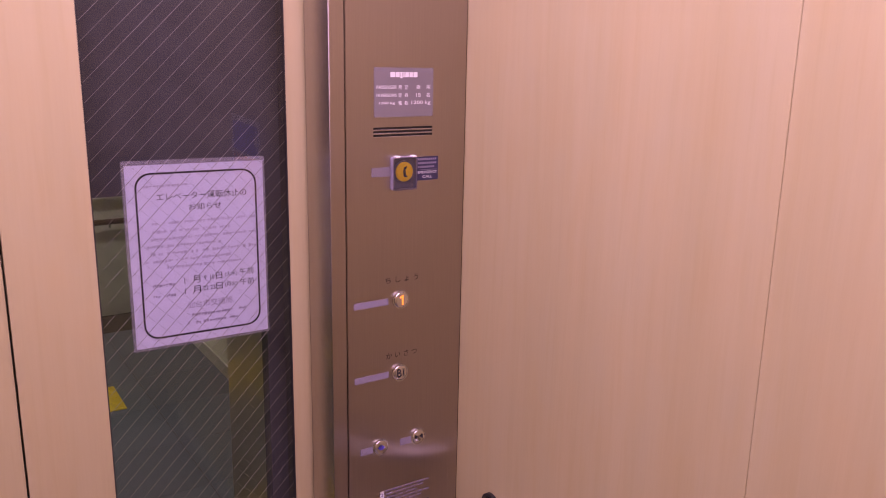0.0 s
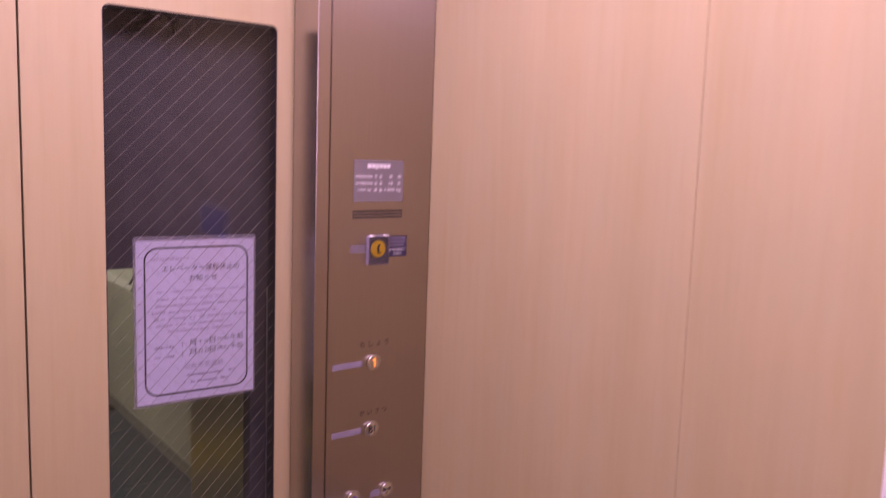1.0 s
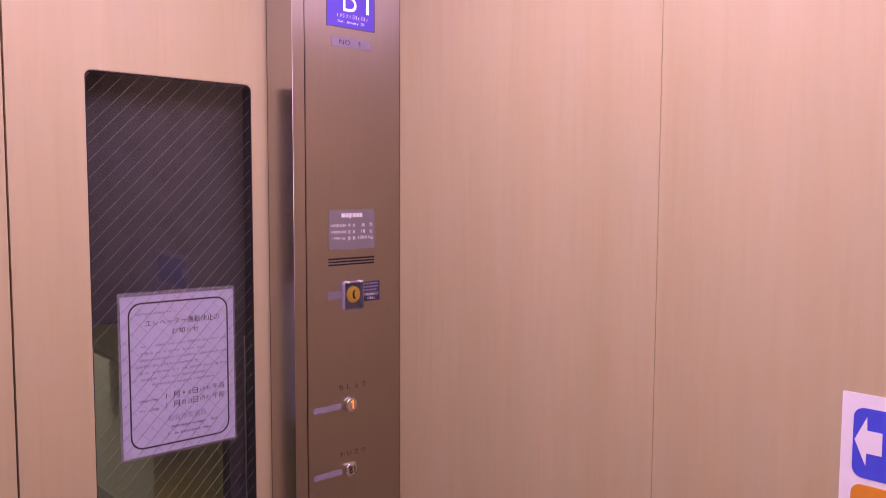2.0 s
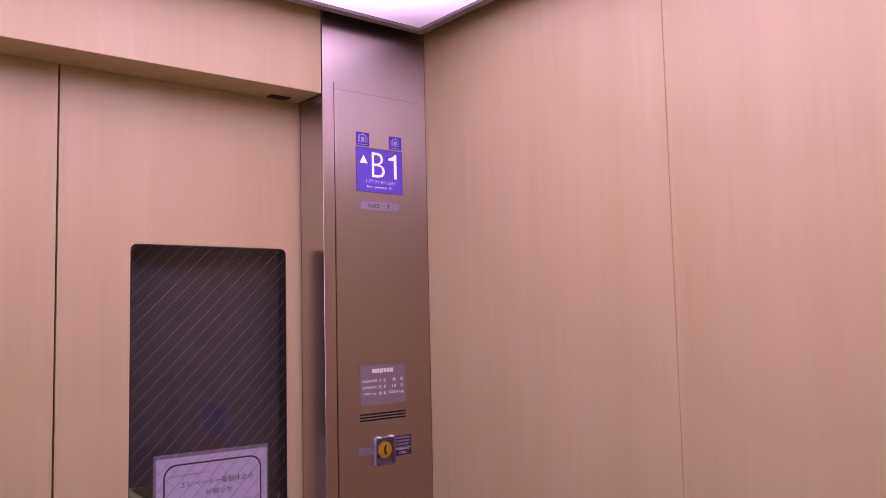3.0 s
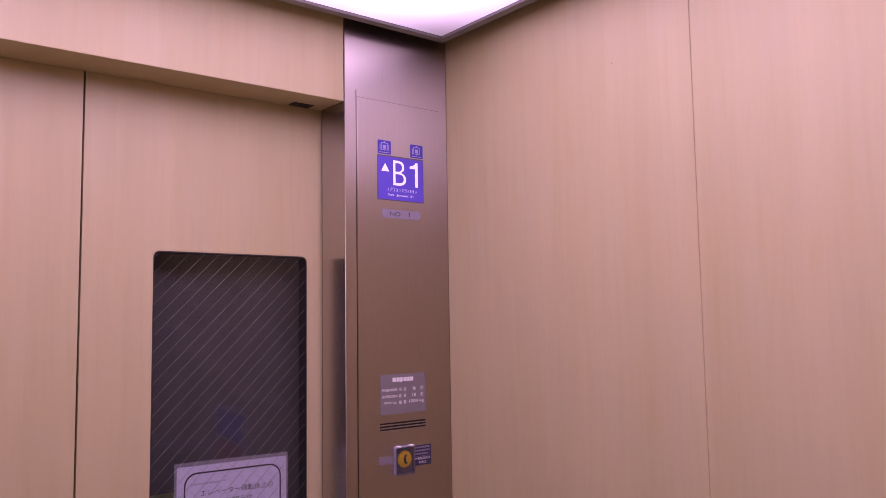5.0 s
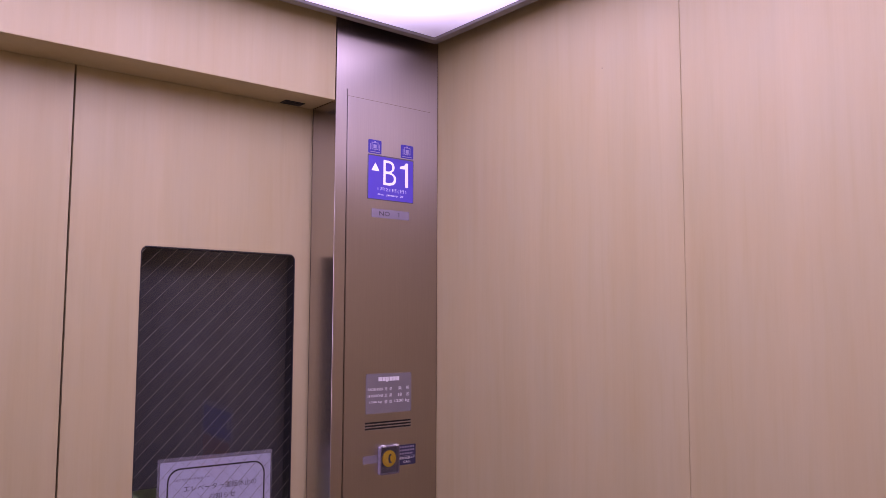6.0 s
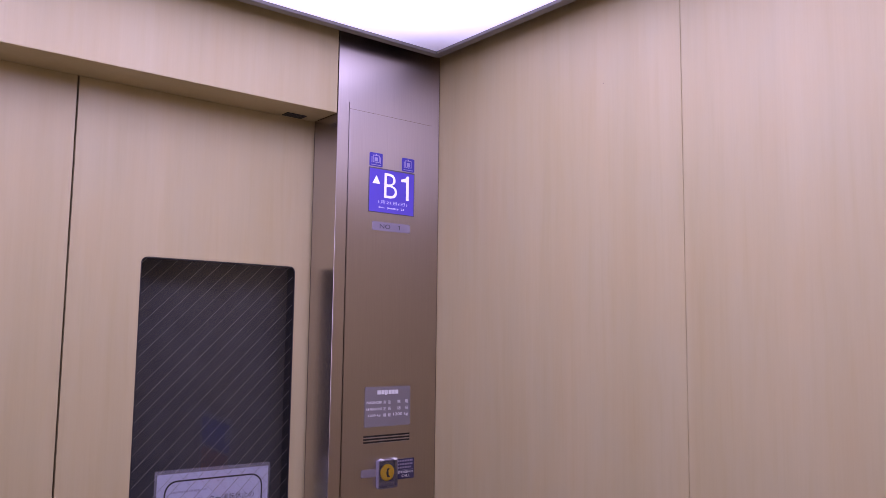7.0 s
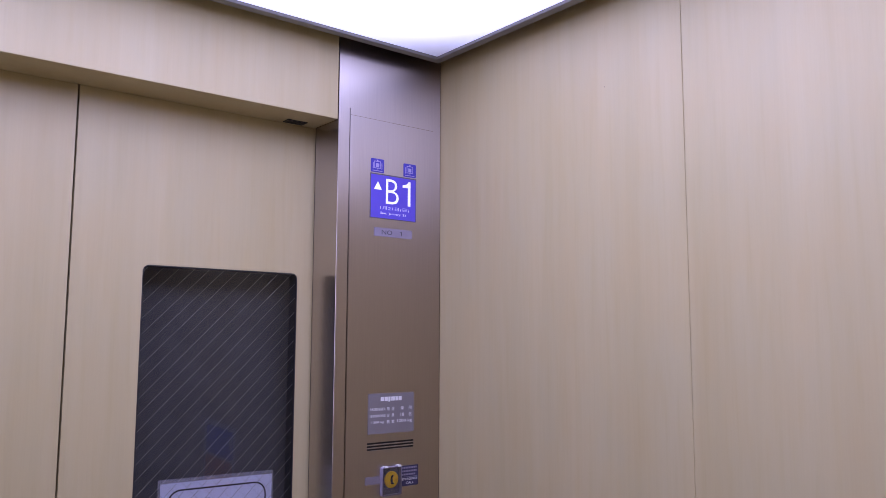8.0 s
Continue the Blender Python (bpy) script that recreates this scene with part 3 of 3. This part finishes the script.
plate = part("nameplate", sheet([rounded(-0.1665, -0.064, 1.5295, 1.602, 0.0008, 2)], FY - 0.0008, FY - 0.0001), PLATE, cop, "grey nameplate with white print")
NY = FY - 0.0010
part("maker_mark", bars([(-0.1395, -0.1315, 1.588, 1.5955), (-0.1305, -0.1235, 1.588, 1.5955), (-0.1225, -0.1185, 1.5865, 1.5955), (-0.1175, -0.115, 1.588, 1.5955), (-0.114, -0.1075, 1.588, 1.5955), (-0.1065, -0.1005, 1.588, 1.5955), (-0.0995, -0.0925, 1.588, 1.5955)], NY), WHITE, plate, "plain white maker's mark")
for row, (a, bb, c, d) in enumerate((("PASSENGER", "用途", "乗", "用"), ("18 PERSONS", "定員", "18", "名"), ("1200 kg", "積載", "1200", "kg"))):
    z = 1.5735 - row * 0.0118
    part("lettering", lettering(a, -0.1625 + 0.004 * (row == 2), -0.1285 - 0.003 * (row == 2), z - 0.0024, z + 0.0024, NY, keep=False, thin=-0.007), WHITE, plate)
    part("lettering", lettering(bb[0] + "  " + bb[1], -0.1255, -0.1085, z - 0.0032, z + 0.0032, NY, keep=False), WHITE, plate)
    if row == 2:
        part("lettering", lettering("1200 kg", -0.1025, -0.0685, z - 0.0035, z + 0.0035, NY, keep=False, thin=-0.007), WHITE, plate)
    else:
        part("lettering", lettering(c, -0.0945, -0.0865, z - 0.0032, z + 0.0032, NY, keep=False), WHITE, plate)
        part("lettering", lettering(d, -0.0765, -0.0695, z - 0.0032, z + 0.0032, NY, keep=False), WHITE, plate)

# emergency call: yellow button under a hinged clear cover, with its label
phone = part("call_button", disc(-0.1165, 1.4465, FY, FY - 0.006, 0.0152, 0.001), YELLOW, cop, "round yellow emergency call button", True)
mark = [(-0.1185 + x, 1.4465 + z) for x, z in ((0.0, -0.0075), (0.0055, -0.0085), (0.006, -0.0062), (0.0032, -0.0048), (0.0026, 0.0045), (0.0050, 0.0062), (0.0042, 0.0086), (0.0, 0.0072), (-0.0016, 0.0))]
part("handset_mark", sheet([mark], FY - 0.0078, FY - 0.0071), INK, phone, "dark telephone handset mark")
part("button_ring", ring(-0.1165, 1.4465, FY - 0.0045, FY, 0.0154, 0.0168), GREY, cop)
cover = part("button_cover", sheet([rounded(-0.1380, -0.0955, 1.4185, 1.4695, 0.003, 3)], FY - 0.0088, FY - 0.0080), COVER, cop, "clear hinged plastic cover")
b = sheet([rounded(-0.1380, -0.0955, 1.4185, 1.4695, 0.003, 3), rounded(-0.1362, -0.0973, 1.4203, 1.4677, 0.002, 3)], FY - 0.0080, FY - 0.0002)
part("cover_rim", b, plain("rim_grey_violet", (0.30, 0.27, 0.36), 0.3), cover, "translucent grey rim")
for x in (-0.1335, -0.1045):
    part("hinge", box(x, x + 0.0075, FY - 0.0092, FY - 0.0005, 1.4682, 1.4712, 0.0006), WHITE, cover, "pale plastic hinge")
part("cover_base", sheet([rounded(-0.1360, -0.0975, 1.4205, 1.4675, 0.002, 3), rounded(-0.1335, -0.0995, 1.4295, 1.4635, 0.0169, 6)], FY - 0.0012, FY - 0.0001), GREY, cop, "dark grey mounting plate")
call = part("call_label", sheet([rounded(-0.0922, -0.0525, 1.4305, 1.4675, 0.001, 2)], FY - 0.0007, FY - 0.0001), NAVY, cop, "dark navy label with small white print")
CY = FY - 0.0009
rows = []
for n, z in enumerate((1.4635, 1.4575, 1.4515)):
    rows += [(x, x + 0.0026, z - 0.0015, z + 0.0015) for x in np.arange(-0.0895, -0.056 - 0.004 * (n == 2), 0.0038)]
tagged(part("small_print", bars(rows + [(-0.0895, -0.0545, 1.4468, 1.4473)], CY), TAG, call, "tiny pale print"), kind="stuff")
part("lettering", lettering("EMERGENCY", -0.0895, -0.0545, 1.4410, 1.4452, CY, keep=False), WHITE, call)
part("lettering", lettering("CALL", -0.081, -0.063, 1.4340, 1.4382, CY, keep=False), WHITE, call)


def press(cx, cz, r):
    """One round push button with its bevelled ring."""
    base = part("push_button", disc(cx, cz, FY, FY - 0.0035, r, 0.0012), BUTTON, cop, "round steel push button", True)
    part("button_ring", ring(cx, cz, FY - 0.0028, FY, r + 0.0004, r + 0.0022), TUBE, base)
    return base


def tape(x0, x1, z0, z1, material=TAG):
    t = part("braille_label", sheet([rounded(x0, x1, z0, z1, 0.0008, 2)], FY - 0.0006, FY - 0.0001), material, cop, "pale clear braille label strip")
    b = bmesh.new()
    rnd = random.Random(int(z0 * 1e4))
    x = x0 + 0.003
    while x < x1 - 0.004:
        for k in range(3):
            for dx in (0, 0.002):
                if rnd.random() < 0.5:
                    box(x + dx, x + dx + 0.0008, FY - 0.0009, FY - 0.0006, z0 + 0.0025 + k * 0.0022, z0 + 0.0033 + k * 0.0022, bm=b)
        x += 0.0052
    tagged(part("braille_dots", b, material, t), kind="stuff")
    return t


one = press(-0.119, 1.2415, 0.0125)
part("lettering", figure_one(-0.1225, -0.1165, 1.2335, 1.2495, FY - 0.0052), LIT, one, "lit amber figure")
basement = press(-0.120, 1.118, 0.0125)
part("lettering", lettering("B1", -0.1265, -0.114, 1.111, 1.125, FY - 0.0056, keep=False), INK, basement)
part("lettering", lettering("ち し ょ う", -0.147, -0.0865, 1.2705, 1.2805, FY - 0.0003, keep=False), INK, cop)
part("lettering", lettering("か い さ つ", -0.145, -0.0875, 1.1445, 1.1545, FY - 0.0003, keep=False), INK, cop)
tape(-0.171, -0.1395, 1.4405, 1.4545, TAG_FAINT)
tape(-0.202, -0.1415, 1.2360, 1.2465)
tape(-0.2015, -0.1405, 1.1125, 1.1230)
wheel = press(-0.156, 0.995, 0.0118)
part("lettering", lettering("◄►", -0.1625, -0.1495, 0.990, 1.000, FY - 0.0056, keep=False), BLUE, wheel)
close = press(-0.0838, 0.9955, 0.0118)
part("lettering", lettering("►|◄", -0.0908, -0.0768, 0.9905, 1.0005, FY - 0.0056, keep=False), INK, close)
tape(-0.192, -0.1695, 0.987, 0.9985)
tape(-0.118, -0.0965, 0.9865, 0.9985)
note = part("small_notice", bars([(-0.1555, -0.1485, z, z + 0.0125) for z in (0.8995, 0.8845, 0.8695)], FY - 0.0002), WHITE, cop, "small white printed notice with three pictograms")
part("pictogram_print", bars([(-0.1535, -0.1505, z, z + 0.006) for z in (0.9025, 0.8875, 0.8725)], FY - 0.0006), INK_MID, note)
rows = []
for n in range(8):
    rows += dashes(-0.1455, -0.060 - 0.012 * (n % 3), 0.9105 - n * 0.0063, 0.0026, 60 + n, FY, 1)
tagged(part("small_print", bars(rows, FY - 0.0002), TAG, note, "pale unreadable print"), kind="stuff")

# ---- handrail and wall sign ----
RZ = 0.893


def handrail(name, x, side):
    rail = thing(name, (x, -0.95, RZ), "stainless steel tube handrail on wall brackets", "handrail", "car handrails")
    path = []
    for y0, s in ((-0.105, -1), (-1.85, 1)):
        arc = [(x + side * 0.048 * (1 - math.sin(radians(a))), y0 + s * 0.045 * (1 - math.cos(radians(a))), RZ) for a in range(0, 91, 15)]
        path += arc if s < 0 else arc[::-1]
    part("tube", round_bar(path, 0.016, 16), TUBE, rail, "", True)
    for y in (-0.105, -1.85):
        part("wall_flange", round_bar([(x + side * 0.0495, y, RZ), (x + side * 0.043, y, RZ)], 0.021, 18), BLACK, rail, "dark round wall flange")
    for y in (-0.7, -1.3):
        part("bracket", round_bar([(x + side * 0.0495, y, RZ - 0.03), (x + side * 0.02, y, RZ - 0.03), (x, y, RZ - 0.014)], 0.006, 10), TUBE, rail)
    return rail


handrail("handrail", -0.05, 1)
handrail("handrail", -CAR_W + 0.05, -1)

sign = thing("wall_sign", (0, -0.94, 1.16), "white wall sign with blue arrow square and orange square", "sign")
part("backing", sheet([rounded(-1.072, -0.824, 1.16, 1.405, 0.001, 2)], -0.0012, -0.0001, axis="x"), WHITE, sign)
part("blue_field", sheet([rounded(-1.055, -0.8375, 1.306, 1.389, 0.012, 5)], -0.0018, -0.0012, axis="x"), SIGN_BLUE, sign, "blue rounded field")
part("orange_field", sheet([rounded(-1.055, -0.8375, 1.178, 1.298, 0.012, 5)], -0.0018, -0.0012, axis="x"), SIGN_ORANGE, sign, "orange rounded field")
arrow = [(-0.8395, 1.350), (-0.8525, 1.379), (-0.8530, 1.363), (-0.8695, 1.363), (-0.8695, 1.336), (-0.8530, 1.336), (-0.8525, 1.321)]
part("arrow", sheet([arrow], -0.0022, -0.0018, axis="x"), WHITE, sign, "white arrow pointing to the door")

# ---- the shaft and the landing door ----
solid("shaft_wall_north", sheet([[(-3.2, -0.4), (1.0, -0.4), (1.0, 3.2), (-3.2, 3.2)], [(-1.19, 0.0), (-0.13, 0.0), (-0.13, 2.1), (-1.19, 2.1)]], 0.20, 0.30), SHAFT, "rough concrete lift shaft wall, coloured near black as unlit", "shaft wall")


def landing_leaf(name, x0, x1, win, trim_x):
    leaf = thing(name, ((x0 + x1) / 2, 0.215, 0.008), "closed dark painted landing door leaf with window", "lift door", kind="structure")
    wx0, wx1, z0, z1 = win
    part("leaf", sheet([rounded(x0, x1, 0.008, 2.13, 0.0), rounded(wx0, wx1, z0, z1, 0.006)], 0.165, 0.195), LANDING, leaf)
    pane = part("glass_pane", box(wx0 + 0.001, wx1 - 0.001, 0.178, 0.1795, z0 + 0.001, z1 - 0.001), GLASS, leaf, "clear safety glass")
    pane_gloss(pane)
    part("edge_trim", box(trim_x - 0.0010, trim_x + 0.0010, 0.1625, 0.1652, z0 - 0.5, z1 - 0.05), TRIM, leaf, "thin bare metal trim")
    return leaf


landing_leaf("door_3", MEET_X + 0.002, -0.115, (-0.553, -0.279, 0.70, 1.412), -0.2465)
landing_leaf("door_4", -1.207, MEET_X - 0.002, (2 * MEET_X + 0.279, 2 * MEET_X + 0.553, 0.70, 1.412), -1.0755)

# ---- the hall beyond ----
HX0, HX1, HY0, HY1, HZ = -3.0, 0.47, 1.0, 4.1, 2.6
solid("hall_wall_south", sheet([[(HX0, 0.0), (HX1 + 0.8, 0.0), (HX1 + 0.8, HZ), (HX0, HZ)], [(-1.24, 0.0), (-0.08, 0.0), (-0.08, 2.12), (-1.24, 2.12)]], 0.31, HY0), HALL, "pale painted hall wall round the lift opening", "wall")
jamb = solid("landing_jamb", box(-0.082, -0.0785, 0.32, HY0 + 0.004, 0.001, 2.118, 0.001), JAMB, "dull steel jamb of the landing opening", "jamb")
solid("landing_jamb_left", box(-1.2415, -1.238, 0.32, HY0 + 0.004, 0.001, 2.118, 0.001), JAMB, "dull steel jamb of the landing opening", "jamb")
solid("hall_wall_east", box(HX1, HX1 + 0.12, HY0 + 0.001, HY1, 0, HZ), HALL, "pale painted hall wall", "wall")
solid("hall_wall_north", box(HX0, HX1 + 0.12, HY1 + 0.001, HY1 + 0.12, 0, HZ), DADO, "grey hall end wall", "wall")
solid("hall_wall_west", box(HX0 - 0.12, HX0, 0.31, HY1, 0, HZ), HALL, "pale painted hall wall", "wall")
solid("hall_ceiling", box(HX0, HX1 + 0.1, HY0 + 0.001, HY1, HZ + 0.001, HZ + 0.08), CEIL, "plain hall ceiling", "ceiling")
solid("hall_baseboard", box(HX1 - 0.008, HX1 - 0.0005, HY0 + 0.01, HY1 - 0.01, 0.001, 0.07, 0.001), DADO, "grey hall skirting board", "baseboard")

hall_light = thing("hall_light", (-0.7, 3.0, HZ), "lit white fluorescent ceiling fitting in the hall", "ceiling light")
part("housing", box(-1.3, -0.1, 2.9, 3.1, HZ - 0.05, HZ, 0.004), FRAME, hall_light)
part("diffuser", box(-1.28, -0.12, 2.92, 3.08, HZ - 0.06, HZ - 0.0505, 0.002), emitter("lit_tube_cover", HALL_COLOUR, HALL_POWER), hall_light, "glowing white cover")

for z in (0.80, 0.61):
    rail = thing("hall_handrail", (-1.2, HY1 - 0.05, z), "dark brown round handrail on the hall wall", "handrail", "hall handrails")
    part("bar", round_bar([(-2.6, HY1 - 0.055, z), (0.42, HY1 - 0.055, z)], 0.018, 12), RAIL_WOOD, rail, "", True)
    for x in (-2.2, -1.4, -0.6, 0.2):
        part("bracket", round_bar([(x, HY1 + 0.001, z - 0.035), (x, HY1 - 0.05, z - 0.035), (x, HY1 - 0.055, z - 0.015)], 0.006, 8), TUBE, rail)

# slanted guidance board beside the wall
board = thing("guidance_board", (0.32, 2.65, 0), "white slanted guidance board with wedge housing on the wall", "information board")
BY0, BY1 = 2.40, 2.90
LO, HI = Vector((0.16, 0, 0.97)), Vector((0.40, 0, 1.42))
slope, nrm = (HI - LO).normalized(), Vector((-(HI - LO).z, 0, (HI - LO).x)).normalized()


def slab(y0, y1, s0, s1, d0, d1, bevel=0.0):
    """A slab on the board's slope: along y, up the slope (0 to 1), proud of it by d."""
    b = box(s0, s1, y0, y1, d0, d1, bevel)
    for v in b.verts:
        p = LO + slope * (v.co.x * (HI - LO).length) + nrm * v.co.z
        v.co = Vector((p.x, v.co.y, p.z))
    return b


part("frame", slab(BY0, BY1, 0, 1, -0.05, 0.0, 0.004), BOARD, board, "white moulded frame")
face = part("map_face", slab(BY0 + 0.045, BY1 - 0.045, 0.07, 0.93, 0.0005, 0.004), BOARD_FACE, board, "pale map with grey blocks")
part("dark_rim", slab(BY0 + 0.028, BY0 + 0.044, 0.05, 0.95, 0.0005, 0.005), BLACK, face, "black rim strip")
part("dark_rim", slab(BY0 + 0.045, BY1 - 0.03, 0.932, 0.95, 0.0005, 0.005), BLACK, face, "black rim strip")
for y0, y1, s0, s1 in ((2.62, 2.82, 0.83, 0.88), (2.52, 2.58, 0.5, 0.8), (2.62, 2.68, 0.62, 0.78), (2.72, 2.80, 0.55, 0.75), (2.5, 2.7, 0.2, 0.3)):
    part("map_block", slab(y0, y1, s0, s1, 0.0045, 0.0055), INK_MID, face)
part("map_patch", slab(2.62, 2.8, 0.34, 0.48, 0.0045, 0.0055), plain("map_yellow", (0.55, 0.5, 0.16), 0.5), face, "dull yellow map patch")
b = sheet([[(0.205, 0.955), (0.425, 1.37), (0.468, 1.37), (0.468, 0.80), (0.42, 0.80)]], BY0 + 0.02, BY1 - 0.02)
part("wall_housing", b, plain("housing_grey", (0.42, 0.42, 0.40), 0.5), board, "pale grey wedge housing")

# ---- floor pieces of the hall, last ----
hall_floor = solid("hall_floor", box(HX0, HX1 + 0.1, 0.151, HY1, -0.05, -0.004), GROOVE, "dark grey tiled hall floor", "floor")
tile_me = None
T = 0.40
for i in range(9):
    for j in range(10):
        x, y = HX1 - 0.001 - (i + 1) * T, 0.16 + j * T
        if y + T > HY1 or x < HX0:
            continue
        if tile_me is None:
            first = part("floor_tile", box(0.002, T - 0.002, 0.002, T - 0.002, -0.004, 0.0, 0.001), HALL_FLOOR, hall_floor)
            tile_me = first.data
            first.location = (x, y, 0)
        else:
            ob = new("floor_tile", tile_me)
            ob.parent = hall_floor
            ob.location = (x, y, 0)


def tactile_pad():
    b = box(0.001, 0.299, 0.001, 0.299, 0.0003, 0.004, 0.001)
    for i in range(5):
        for j in range(5):
            c = (0.03 + i * 0.06, 0.03 + j * 0.06)
            bmesh.ops.create_cone(b, cap_ends=True, segments=8, radius1=0.016, radius2=0.011, depth=0.005, matrix=Matrix.Translation((*c, 0.0065)))
    return b


pad = thing("tactile_paving", (-0.3, 1.25, 0), "yellow tactile paving slab with raised dots", "tactile paving", "yellow tactile slabs")
ORIGIN[pad] = Vector((0, 0, 0))
part("slab", tactile_pad(), TACTILE, pad)
for x, y in [(-0.6, 1.25), (-0.9, 1.25), (-1.2, 1.25)] + [(-0.35 - 0.3 * k, 2.62) for k in range(6)]:
    copy_thing(pad, pose(x, y, 0))
